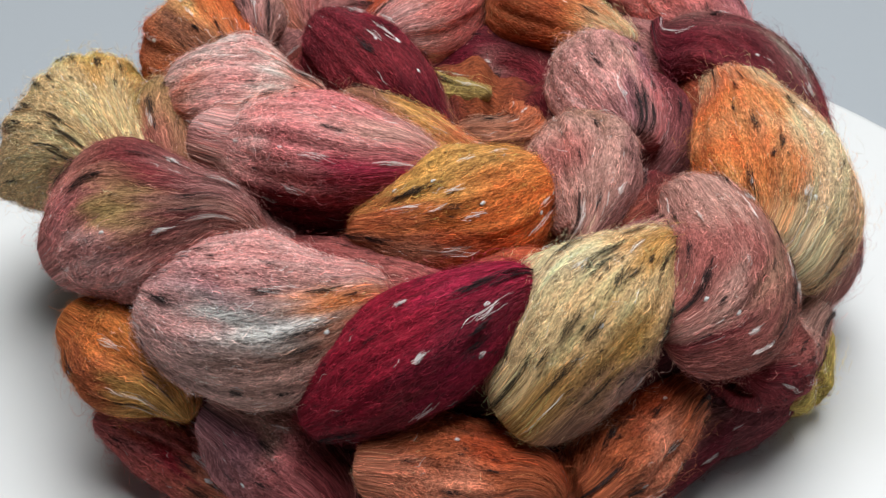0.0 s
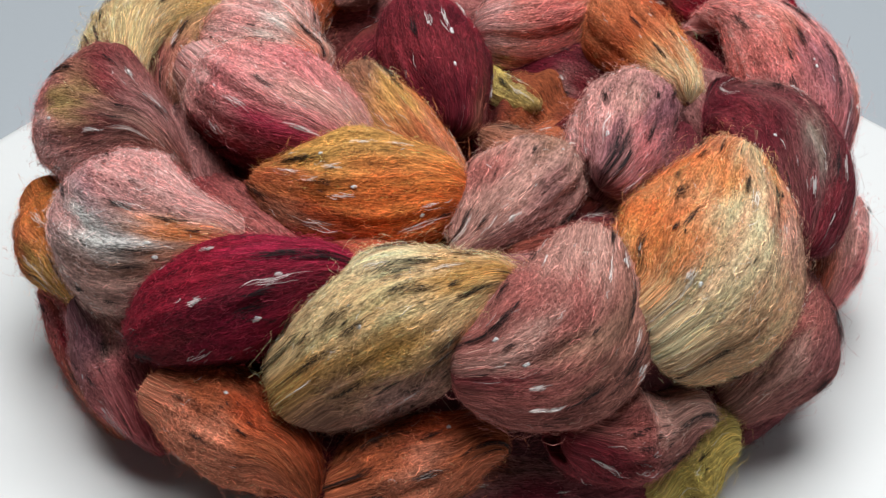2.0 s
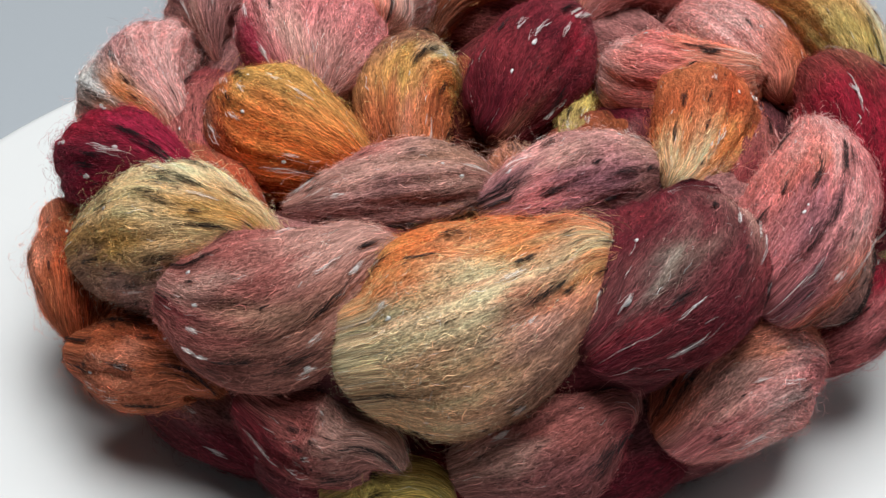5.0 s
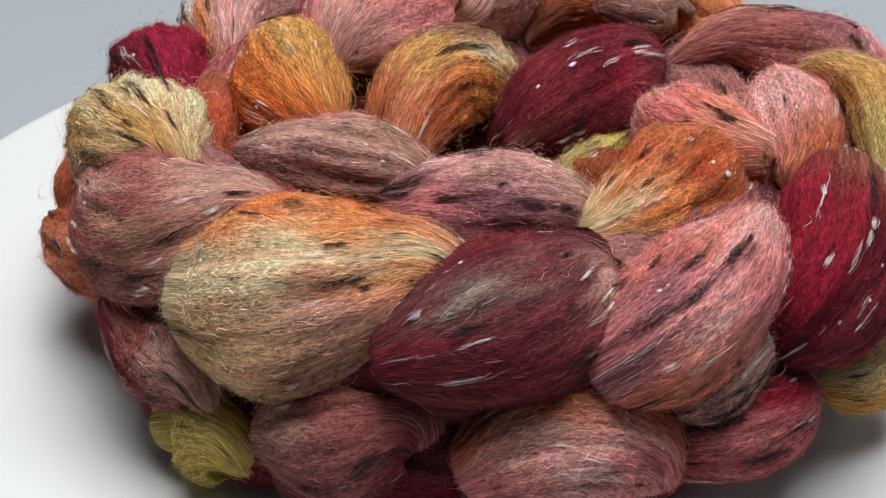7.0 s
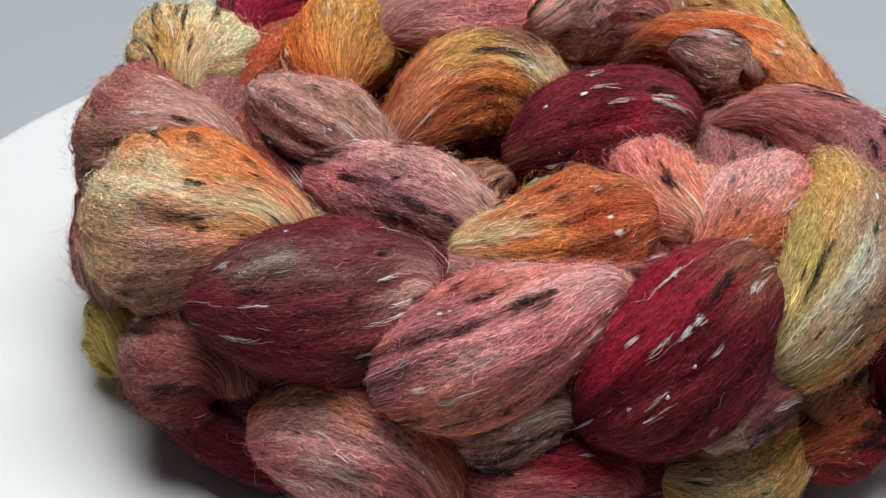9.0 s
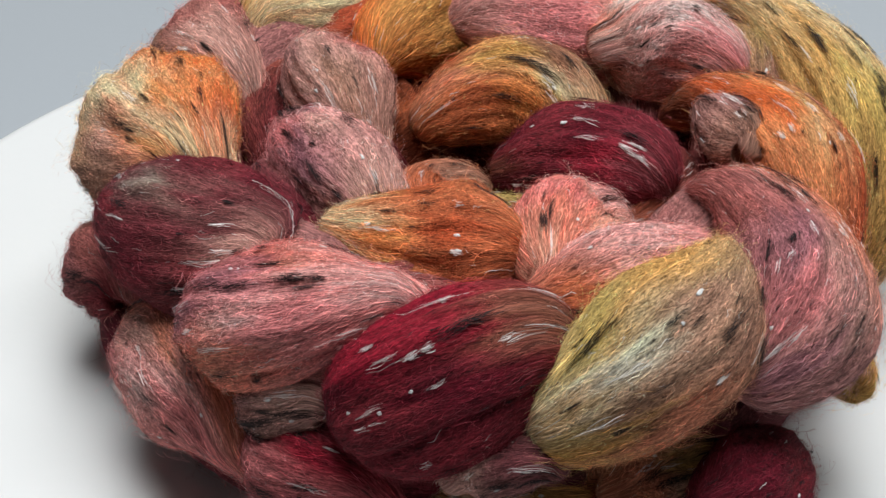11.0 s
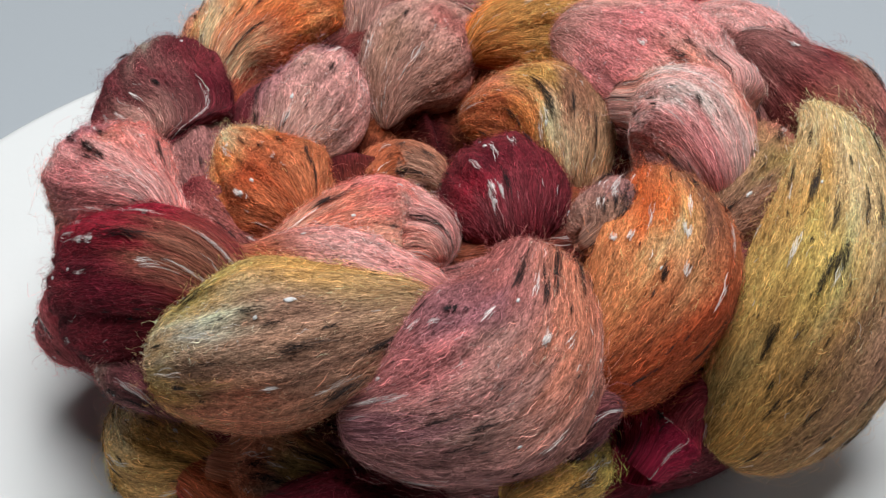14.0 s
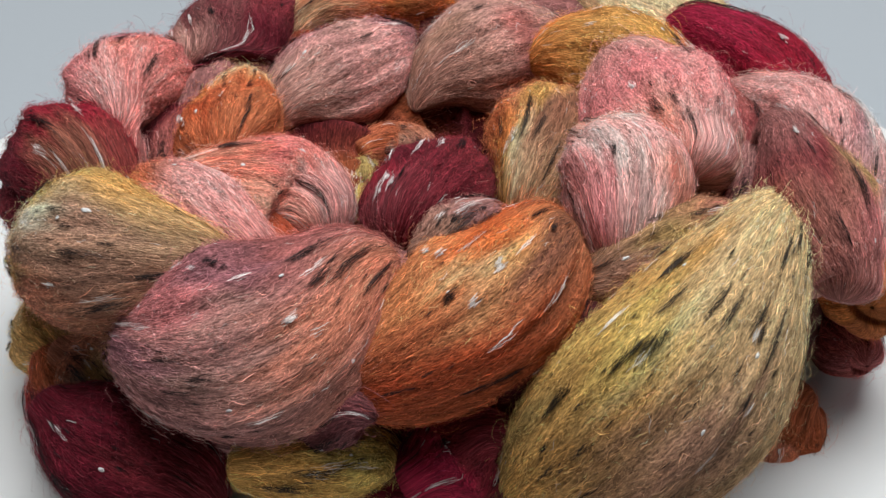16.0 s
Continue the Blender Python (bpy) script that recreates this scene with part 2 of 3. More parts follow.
def fibre_set(lp, count, specks):
    """The loose surface of a loop: lying fibres, stray curled ones, dark and pale tufts."""
    parts = []
    r = lambda lo, hi: rng.uniform(lo, hi, n)[:, None]
    n = int(count * 0.5)
    u, phi, t = crimped(lp, n, 0.0018, 0.0044, 0.28, 0.8, 4)
    lift = 0.00005 + 0.0005 * rng.random(n)[:, None] ** 1.5 + 0.00025 * r(0, 1) * np.sin(t * r(4, 15) + r(0, 6.28))
    tone = np.exp(rng.normal(0.02, 0.42, n))[:, None, None].clip(0.3, 2.0) * np.where(rng.random(n) < 0.09, 0.3, 1.0)[:, None, None]
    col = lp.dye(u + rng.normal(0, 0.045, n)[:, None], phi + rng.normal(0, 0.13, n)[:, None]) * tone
    pick = rng.random(n)
    col[pick < 0.035] = DYES["black"]
    col[pick > 0.987] = DYES["white"]
    parts.append(ribbons(lp, u, phi, lift, rng.uniform(0.000028, 0.00006, n), col, rng.normal(0, 0.6, n)))
    # fine curled fibres over them, three in ten coloured lighter as glints and pale strays
    n = int(count * 0.78)
    u, phi, t = crimped(lp, n, 0.0010, 0.0030, 0.85, 2.6, 4)
    lift = 0.0003 + 0.0009 * rng.random(n)[:, None] ** 2 + 0.0003 * np.sin(t * r(4, 15) + r(0, 6.28))
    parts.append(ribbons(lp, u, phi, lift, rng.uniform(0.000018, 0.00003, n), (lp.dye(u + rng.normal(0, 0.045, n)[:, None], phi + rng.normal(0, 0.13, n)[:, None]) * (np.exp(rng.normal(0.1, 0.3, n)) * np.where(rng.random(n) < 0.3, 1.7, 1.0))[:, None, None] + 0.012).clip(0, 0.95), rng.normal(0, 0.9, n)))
    # halo of stray fibres standing off the surface
    n = int(count * 0.10)
    u, phi, t = crimped(lp, n, 0.003, 0.009, 0.9, 1.8)
    lift = 0.0004 + (0.0045 * rng.random(n) ** 2)[:, None] * np.sin(np.pi * t * r(0.5, 1.0)) + 0.0002 * np.sin(t * 15 + r(0, 6))
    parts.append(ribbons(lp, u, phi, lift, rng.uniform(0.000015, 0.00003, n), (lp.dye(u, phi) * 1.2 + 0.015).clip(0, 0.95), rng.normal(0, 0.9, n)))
    t = np.linspace(0, 1, 6)[None, :]
    # tufts
    for su, sphi, length, spread, many, name in specks:
        n = many
        way = rng.normal(0, 0.12) + rng.normal(0, 0.07, n)[:, None] + rng.normal(0, 0.35, n)[:, None] * (t - 0.5) + 0.22 * np.sin(t * r(4, 12) + r(0, 6.28))
        step = r(0.4, 1.0) * length / 5
        u = su + (np.cumsum(np.cos(way) * step, axis=1) - length / 2 + rng.normal(0, length * 0.25, n)[:, None]) / lp.length
        phi = sphi + (np.cumsum(np.sin(way) * step, axis=1) + rng.normal(0, spread, n)[:, None]) / lp.w
        lift = np.full_like(u, 0.0003) + 0.0006 * rng.random(n)[:, None]
        col = np.broadcast_to(DYES[name] * 0.85 + 0.15 * lp.dye(u, phi) * (0.3 if name == "black" else 1), (*u.shape, 3))
        parts.append(ribbons(lp, u, phi, lift, rng.uniform(0.00003, 0.00007, n), col, rng.normal(0, 0.6, n)))
    vs, fs, cs, base = [], [], [], 0
    for v, f, c in parts:
        vs.append(v), fs.append(f + base), cs.append(c)
        base += len(v)
    return quads("fuzz", np.concatenate(vs), np.concatenate(fs), np.concatenate(cs))


def nep_mesh(lp, spots):
    """Small felted white knots sitting in the surface of a loop."""
    bm = bmesh.new()
    for u, phi, size in spots:
        p, out = lp.at(np.array([u]), np.array([phi]), np.array([0.0001]))
        q, _ = lp.at(np.array([u + 0.03]), np.array([phi]), np.array([0.0001]))
        z, x = Vector(out[0]), (Vector(q[0]) - Vector(p[0])).normalized()
        y = z.cross(x)
        turn = Matrix((x, y, z)).transposed().to_4x4()
        made = bmesh.ops.create_icosphere(bm, subdivisions=2, radius=1.0)["verts"]
        long = rng.uniform(1.1, 2.2)
        for v in made:
            d = 1 + 0.8 * noise.noise(v.co * 2.6 + Vector((u * 40, phi * 9, 0)))
            v.co = Vector(p[0]) + turn @ Vector((v.co.x * long * d, v.co.y * d, v.co.z * 0.3 * d)) * size
    me = bpy.data.meshes.new("neps")
    bm.to_mesh(me)
    bm.free()
    return me


def strand_loop(key, start, middle, end, width, thick, facing, seeds, label, dark=14, pale=4, marks=(), facing_out=True, blunt=2.3, tail=0.07, skew=1.0, slim=0.0):
    lp = Loop(start, middle, end, width, thick, facing, seeds, blunt, tail, skew, slim, 1.0 if key[0] == "I" else 3.0)
    nv = 96 if facing_out else 40
    rows = lp.us if facing_out else lp.us[::2]
    nu = len(rows)
    u, phi = np.meshgrid(rows, np.linspace(-np.pi, np.pi, nv, endpoint=False), indexing="ij")
    p, _ = lp.at(u, phi, np.zeros_like(u))
    i, j = np.meshgrid(np.arange(nu - 1), np.arange(nv), indexing="ij")
    k = (j + 1) % nv
    faces = np.stack([i * nv + j, i * nv + k, (i + 1) * nv + k, (i + 1) * nv + j], -1).reshape(-1, 4)[:, ::-1]
    grain = np.stack([u * lp.length, phi * lp.w, np.full_like(u, len(LOOPS) * 0.37)], -1)
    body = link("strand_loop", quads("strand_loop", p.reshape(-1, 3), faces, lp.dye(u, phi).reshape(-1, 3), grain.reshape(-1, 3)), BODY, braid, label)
    specks, spots = [], []
    for _ in range(dark):
        size = rng.random() ** 3.5
        specks.append((rng.uniform(0.0, 1.0), rng.uniform(-1.4, 1.4), 0.0016 + 0.007 * size, 0.00008 + 0.00025 * size, int(8 + 34 * size), "black"))
    for _ in range(pale):
        specks.append((rng.uniform(0.0, 1.0), rng.uniform(-1.4, 1.4), rng.uniform(0.002, 0.007), rng.uniform(0.0001, 0.0004), 9, "white"))
    for mu, mv, what in marks:
        ph = math.asin(max(-0.99, min(0.99, mv)))
        if what == "nep":
            spots.append((mu, ph, rng.uniform(0.0003, 0.0005)))
            specks.append((mu, ph, 0.002, 0.0003, 26, "white"))
        else:
            length, spread, many, colour = dict(dot=(0.002, 0.00027, 34, "black"), streak=(0.006, 0.00024, 26, "black"), white=(0.0038, 0.00018, 9, "white"))[what]
            specks.append((mu, ph, length, spread, many, colour))
    for _ in range(pale // 2):
        spots.append((rng.uniform(0.05, 0.95), rng.uniform(-1.2, 1.2), rng.uniform(0.00025, 0.0005)))
    area = (lp.length * 1.2 * width / 100) * 1e4
    tagged(link("fuzz", fibre_set(lp, (322 if facing_out else 130) * area, specks), FIBRE, body, "loose lying and stray wool fibres", smooth=False), kind="stuff")
    for spot in spots:
        link("nep", nep_mesh(lp, [spot]), NEP, body, "tiny felted white knot")
    LOOPS[key] = lp
    return body


def core_ring(radius, height, minor, squash, seeds, label):
    """A hidden filler ring added inside the outer loops, coloured dark to keep their gaps dark."""
    nu, nv = 160, 24
    a, b = np.meshgrid(np.arange(nu) * math.tau / nu, np.arange(nv) * math.tau / nv, indexing="ij")
    m = minor * (1 + 0.10 * np.sin(9 * a) + 0.05 * np.sin(23 * a + 2 * b))
    r = radius + m * np.cos(b)
    p = np.stack([r * np.cos(a), r * np.sin(a), height + m * squash * np.sin(b)], -1).reshape(-1, 3) / 100
    i, j = np.meshgrid(np.arange(nu), np.arange(nv), indexing="ij")
    k, l = (i + 1) % nu, (j + 1) % nv
    faces = np.stack([i * nv + j, k * nv + j, k * nv + l, i * nv + l], -1).reshape(-1, 4)
    s = (0.5 + 0.5 * np.sin(5 * a + b))[..., None]
    col = (DYES[seeds[0]] * s + DYES[seeds[1]] * (1 - s)).reshape(-1, 3)
    grain = np.stack([a * radius / 100, b * minor / 100, np.zeros_like(a)], -1).reshape(-1, 3)
    return link("inner_strand", quads("inner_strand", p, faces, col, grain), BODY, braid, label)


core_ring(6.6, 1.6, 1.55, 1.0, ("maroon", "plum"), "dark inner wool strand")
core_ring(6.4, 3.6, 1.35, 1.0, ("maroon", "wine"), "dark inner wool strand")
core_ring(6.9, 4.0, 1.2, 1.0, ("wine", "plum"), "dark inner wool strand")
core_ring(3.2, 2.6, 1.9, 1.2, ("wine", "rust"), "dark inner wool strand")
# Filler loops added to cover the bare core at the bottom.
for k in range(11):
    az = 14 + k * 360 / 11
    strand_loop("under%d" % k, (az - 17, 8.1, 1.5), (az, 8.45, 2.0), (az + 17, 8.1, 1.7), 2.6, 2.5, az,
                [(0.2, 0.1, "plum"), (0.6, 0.3, ("wine", "plum", "mauve")[k % 3]), (0.8, -0.3, "maroon")], "dark maroon filler loop of wool at the bottom of the coil", 6, 2, facing_out=False)

# Fillers again, added to close gaps between the outer and inner ring.
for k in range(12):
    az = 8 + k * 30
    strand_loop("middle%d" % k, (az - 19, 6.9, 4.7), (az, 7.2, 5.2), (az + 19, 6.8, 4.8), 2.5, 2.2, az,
                [(0.2, 0.1, ("rosewood", "wine", "umber")[k % 3]), (0.6, 0.3, ("mauve", "rosewood", "ember")[k % 3]), (0.8, -0.3, "wine"), (0.5, -0.6, "plum")], "dim mauve filler loop of wool between the rings of the coil", 8, 3, facing_out=False)

# Fillers added along the sides of the hollow, under the inner ring.
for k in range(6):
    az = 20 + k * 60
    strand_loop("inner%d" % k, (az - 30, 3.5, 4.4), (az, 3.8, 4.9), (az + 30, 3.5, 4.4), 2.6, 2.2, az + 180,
                [(0.2, 0.1, ("rust", "mauve", "wine")[k % 3]), (0.6, 0.3, ("umber", "wine", "mauve")[k % 3]), (0.8, -0.3, "maroon")], "shaded filler loop of wool deep in the hollow of the coil", 6, 2, facing_out=False)

# (degrees round the coil, centimetres from its axis, centimetres above the plate) at both ends and the middle; width, thickness
strand_loop("O1", (108.27, 9.02, 4.94), (124.6, 9, 5.67), (135.69, 7.17, 5.49), 3.46, 2.49, -214.76,
            [(0.34, 0.62, "pink"), (0.77, 0.93, "pink"), (0.42, -0.05, "ice"), (0.55, 0.02, "grey"), (0.35, 0.34, "violet"), (0.8, 0.12, "orange"), (0.54, -0.5, "dusty"), (0.22, -0.1, "pink"), (0.7, -0.25, "umber")],
            "pink wool loop with pale grey and orange streaks", 16, 4, marks=[(0.53, 0.37, "streak"), (0.78, 0.37, "streak"), (0.42, -0.78, "dot"), (0.57, -0.8, "dot")], blunt=2.04, skew=0.82, slim=0.45)
strand_loop("O2", (133.9, 9.08, 4.03), (146.34, 8.89, 5.65), (159.45, 7.3, 6.07), 2.54, 2.46, -197.19,
            [(0.8, 0.61, "berry"), (0.5, 0.52, "crimson"), (0.78, -0.25, "maroon"), (0.58, -0.52, "berry"), (0.23, -0.02, "crimson"), (0.66, -0.3, "maroon"), (0.3, -0.59, "wine")],
            "deep crimson and maroon wool loop", 16, 4, marks=[(0.68, -0.34, "streak"), (0.54, 0.81, "nep"), (0.5, 0.02, "nep"), (0.94, 0.41, "streak")], blunt=1.96, skew=0.93, slim=0.36)
strand_loop("I2", (130.97, 5.53, 5.95), (151.52, 5.41, 6.4), (171.58, 4.17, 6.23), 2.88, 2.59, -180.86,
            [(0.6, 0.78, "gold"), (0.09, 0.25, "rust"), (0.74, -0.02, "flame"), (0.92, 0.05, "flame"), (0.49, -0.05, "orange"), (0.24, -0.5, "cocoa"), (0.48, -0.48, "ember"), (0.34, 0.59, "honey")],
            "orange and gold wool loop", 10, 9, marks=[(0.46, 0.43, "white"), (0.53, 0.02, "white"), (0.84, 0.7, "white"), (0.35, 0.22, "white"), (0.97, -0.48, "dot")], blunt=2.14, skew=1.24, slim=0)
strand_loop("I1", (94.93, 5.98, 6.87), (115.24, 5.29, 7.14), (138.93, 4.37, 6.94), 3.02, 3.64, -194.4,
            [(0.47, 0.22, "rose"), (0.73, 0.56, "pink"), (0.53, -0.68, "wine"), (0.91, -0.12, "berry"), (0.94, 0.34, "rose"), (0.62, -0.81, "maroon"), (0.96, 0.62, "dusty"), (0.29, -0.12, "pink"), (0.61, 0.9, "rose"), (0.16, 0.77, "pink"), (0.07, 0.91, "salmon"), (-0, 0.39, "pink"), (-0.05, -0.87, "dusty")],
            "pink wool loop running into maroon", 16, 4, marks=[(0.96, -0.05, "nep"), (0.12, -0.02, "nep"), (0.52, 0.99, "nep"), (0.98, -1, "nep")], blunt=2.06, skew=0.89, slim=0.01)
strand_loop("L1", (96.88, 9.9, 3.91), (104.49, 9.63, 3.8), (112.19, 9.42, 3.49), 2.51, 1.92, -195.41,
            [(0.41, 0.12, "orange"), (0.55, -0.54, "rust"), (0.97, -0.62, "gold")],
            "golden brown lower wool loop", 16, 4, blunt=2.15, skew=0.97, slim=0.03)
strand_loop("L2", (101.32, 9.89, 1.71), (111.9, 9.45, 1.56), (122.81, 9.4, 1.13), 1.56, 1.83, -200.97,
            [(0.3, 0.2, "rose"), (0.6, 0, "crimson"), (0.9, 0, "brick")],
            "crimson pink lower wool loop", 16, 4, blunt=2.12, skew=1.06, slim=0)
strand_loop("L3", (119.73, 9.43, 3.3), (127.35, 9.44, 2.77), (134.22, 9.49, 2.09), 2.34, 2.33, -199.8,
            [(0.15, -0.15, "violet"), (0.83, 0.05, "rose"), (0.25, 0.3, "dusty"), (0.96, 0.22, "wine")],
            "dusty mauve lower wool loop", 16, 4, marks=[(0.66, -0.48, "streak")], blunt=2.39, skew=1.01, slim=0)
strand_loop("O13", (91.76, 9.54, 5.07), (101.01, 8.71, 6.27), (110.91, 7.29, 6.66), 3.49, 2.77, -199.2,
            [(0.35, -0.12, "pink"), (0.48, -0.52, "pink"), (0.32, 0.32, "rose"), (0.57, 0.3, "olive"), (0.84, 0.02, "maroon"), (0.73, 0.78, "wine"), (0.98, 0.07, "dusty"), (0.91, 0.78, "mauve")],
            "maroon and mauve wool loop with green tinge", 16, 4, marks=[(0.79, 0.96, "nep"), (0.78, -0.2, "nep")], blunt=1.7, skew=0.83, slim=0.56)
strand_loop("O3", (161.57, 9.17, 4.71), (173.05, 8.51, 6.07), (-173.34, 7, 6.08), 3.15, 3.35, -184.13,
            [(0.43, 0.54, "beige"), (0.54, 0.81, "peach"), (0.57, -0.07, "beige"), (0.01, 0.22, "gold"), (0.34, -0.22, "honey"), (0.01, -0.43, "umber"), (0.22, -0.84, "dusty"), (0.8, 0.25, "gold"), (0.08, 0.66, "beige")],
            "beige wool loop with black streaks", 36, 4, marks=[(0.12, -0.41, "streak"), (0.28, 0.46, "streak"), (0.55, 0.66, "streak"), (0.61, -0.56, "streak"), (0.02, 0.66, "streak"), (0.76, 0.2, "dot")], blunt=2.08, skew=0.68, slim=0.75)
strand_loop("O4", (-177.95, 8.81, 5.16), (-165.52, 8.5, 5.63), (-154.95, 6.48, 5.98), 3.34, 2.55, -172.77,
            [(0.24, 0.59, "rosewood"), (0.86, 0.25, "dusty"), (0.47, 0.02, "rosewood"), (0.03, -0.12, "wine"), (0.14, 0.15, "dusty"), (0.21, -0.62, "rosewood"), (0.43, -0.39, "umber")],
            "dusty mauve wool loop", 16, 4, marks=[(0.94, -0.15, "dot"), (0.34, -0.72, "streak"), (0.17, -0.66, "nep"), (0.18, -0.39, "nep"), (0.22, -0.68, "nep"), (0.57, -0.9, "nep"), (0.88, -0.39, "nep"), (0.11, 0.3, "dot")], blunt=2.63, skew=1.1, slim=0.34)
strand_loop("I3", (182.21, 5.29, 5.53), (-161.65, 4.71, 6.19), (-136.67, 2.97, 5.73), 2.37, 3.04, -153.18,
            [(0.43, 0.61, "dusty"), (0.21, 0.89, "dusty"), (0.09, -0.46, "mauve"), (0.35, 1, "rosewood"), (0.67, 0.17, "dusty"), (0.43, -0.07, "mauve"), (0.85, 0.39, "umber")],
            "dusty mauve inner wool loop", 14, 6, marks=[(0.1, 0.25, "white"), (0.21, 0.07, "nep"), (0.86, -0.8, "streak"), (0.88, 0.98, "white")], blunt=1.67, skew=1.33, slim=0.23)
strand_loop("L4", (142.05, 9.68, 3.35), (152.53, 9.7, 3.3), (161.23, 9.87, 3.15), 2.25, 2.43, -175.72,
            [(0.01, 0.02, "brick"), (0.39, 0.5, "rust"), (0.8, 0.5, "ember"), (0.53, -0.34, "brick"), (0.95, 0.1, "rust")],
            "rust orange lower wool loop", 10, 2, blunt=2.28, skew=0.91, slim=0.06)
strand_loop("O5", (-147.41, 8.5, 5.12), (-134.22, 8.2, 5.99), (-112.9, 6.68, 6.16), 4.16, 3.3, -150.7,
            [(0.34, 0.84, "flame"), (0.19, 0.73, "orange"), (0.52, 0.56, "peach"), (0.56, 0.2, "peach"), (0.75, 0.15, "peach"), (0.93, 0.05, "orange"), (0.18, 0.22, "peach"), (0.42, -0.12, "peach"), (0.22, -0.5, "sand"), (0.02, 0.25, "peach"), (0.02, -0.75, "sand"), (0.61, -0.48, "dusty"), (0.52, 0.56, "orange"), (0.74, 0.56, "orange"), (0.34, 0.54, "flame"), (0.2, 0.12, "peach"), (0.94, 0.25, "peach"), (0.78, -0.41, "brick"), (0.92, -0.2, "orange"), (0.3, -0.5, "sand"), (0.56, -0.8, "umber"), (0.63, -0.12, "brick"), (0.75, 0.96, "flame"), (0.63, 0.64, "orange"), (0.89, 1, "ember"), (0.75, -0.12, "peach"), (1, 0.98, "peach")],
            "wide wool loop fading from orange to beige", 20, 4, marks=[(0.03, -0.56, "streak"), (0.27, 0.77, "dot"), (0.68, 0.3, "dot"), (0.76, -0.2, "dot"), (0.08, -0.96, "dot"), (0.09, 0.46, "nep"), (0.45, -0.94, "nep"), (0.34, 0.7, "streak"), (0.78, -0.3, "dot"), (0.72, 0.3, "dot")], blunt=2.67, skew=0.8, slim=0.52)
strand_loop("I4", (-125, 4.4, 5.75), (-102, 4.5, 6.1), (-77, 4.6, 5.75), 2.45, 2.5, -125,
            [(0.26, 0.98, "pink"), (0.08, 0.73, "violet"), (-0.05, 0.48, "mauve"), (1.1, 1, "dusty"), (0.3, 0.66, "dusty"), (0.16, 0.1, "rose"), (0.46, 0.02, "violet"), (0.93, -0.22, "mauve")],
            "pink inner wool loop", 18, 4, marks=[(0.54, 0.34, "dot"), (0.01, 0.39, "dot"), (0.71, 0.1, "streak"), (0.03, 0.59, "streak"), (0.92, -0.02, "dot")], blunt=2.3, slim=0.1)
strand_loop("L6", (-162.71, 9.02, 3.57), (-153.32, 9.05, 3.15), (-145.04, 8.96, 3.2), 2.12, 2.48, -144.4,
            [(0.22, 0.27, "rosewood"), (0.91, 0.52, "dusty"), (-0, -0.72, "wine")],
            "mauve lower wool loop", 16, 4, blunt=2.02, skew=0.86, slim=0.31)
strand_loop("L5", (168.93, 9.78, 2.7), (177.35, 9.33, 3.13), (-174.79, 8.67, 3.36), 2.05, 2.36, -147.55,
            [(0.73, 0.87, "ember"), (0.27, 0.73, "rust"), (0.59, 0.15, "brick"), (0.92, 0.12, "rust")],
            "rusty pink lower wool loop", 16, 4, marks=[(0.08, -0.17, "dot")], blunt=2.27, skew=0.88, slim=0.05)
strand_loop("L8", (-133.57, 8.53, 2.43), (-124.6, 8.91, 3.41), (-114.44, 8.21, 3.46), 3.03, 2.62, -148.07,
            [(0.45, 0.15, "rosewood"), (0.24, -0.05, "dusty"), (0.5, -0.54, "wine"), (0.66, -0.12, "rosewood"), (0.51, -0.52, "mauve"), (0.94, -0.75, "wine")],
            "brown-mauve lower wool loop", 16, 4, marks=[(0.23, 0.34, "nep"), (0.25, 0.34, "nep")], blunt=1.73, skew=0.92, slim=0.11)
strand_loop("O6", (-116.17, 8.39, 5.05), (-101.71, 7.97, 5.94), (-87.48, 6.86, 5.72), 3.43, 2.35, -138.33,
            [(0.43, 0.81, "maroon"), (0.59, -0.2, "maroon"), (0.36, -0.37, "maroon"), (0.25, 0.43, "wine"), (0.1, -0.12, "crimson"), (0, 0.3, "maroon"), (0, -0.52, "maroon"), (0.36, 0.56, "maroon"), (0.41, -0.12, "maroon"), (0.66, 0.32, "maroon"), (0.22, 0.1, "maroon"), (0.94, -0.48, "dusty"), (0.77, -0.7, "wine"), (0.4, -0.54, "maroon"), (0.29, -0.8, "wine"), (0.34, 0.22, "ice"), (0.37, 0.22, "cream"), (0.22, 0.22, "maroon"), (0.48, 0.22, "maroon"), (0.34, 0.46, "maroon"), (0.34, -0.02, "maroon"), (0.25, 0.42, "maroon"), (0.44, 0.42, "maroon"), (0.25, 0.02, "maroon"), (0.44, 0.02, "maroon"), (0.3, 0.95, "maroon"), (0.6, 0.98, "wine"), (0.85, 0.95, "maroon")],
            "maroon wool loop with one pale spot", 10, 6, marks=[(0.12, 0.32, "nep"), (0.06, -0.27, "white"), (0.78, 0.15, "dot"), (0.79, -0.22, "white"), (0.28, -0.32, "white")], blunt=2.33, skew=1.12, slim=0)
strand_loop("L9", (-102, 8.8, 2.6), (-91, 9.2, 3.4), (-80, 9.2, 2.7), 3.0, 2.4, -100,
            [(0.3, 0.85, "ember"), (0.7, 0.85, "rust"), (0.3, 0.1, "dusty"), (0.7, 0.2, "pink"), (0.5, -0.4, "pink"), (0.1, -0.2, "rose"), (0.9, 0, "rose"), (0.5, 0.45, "brick")],
            "dusty coral lower wool loop with rust edge", 16, 4, marks=[(0.43, 0.07, "white"), (0.87, -0.48, "dot")], blunt=2.8, slim=0.1)
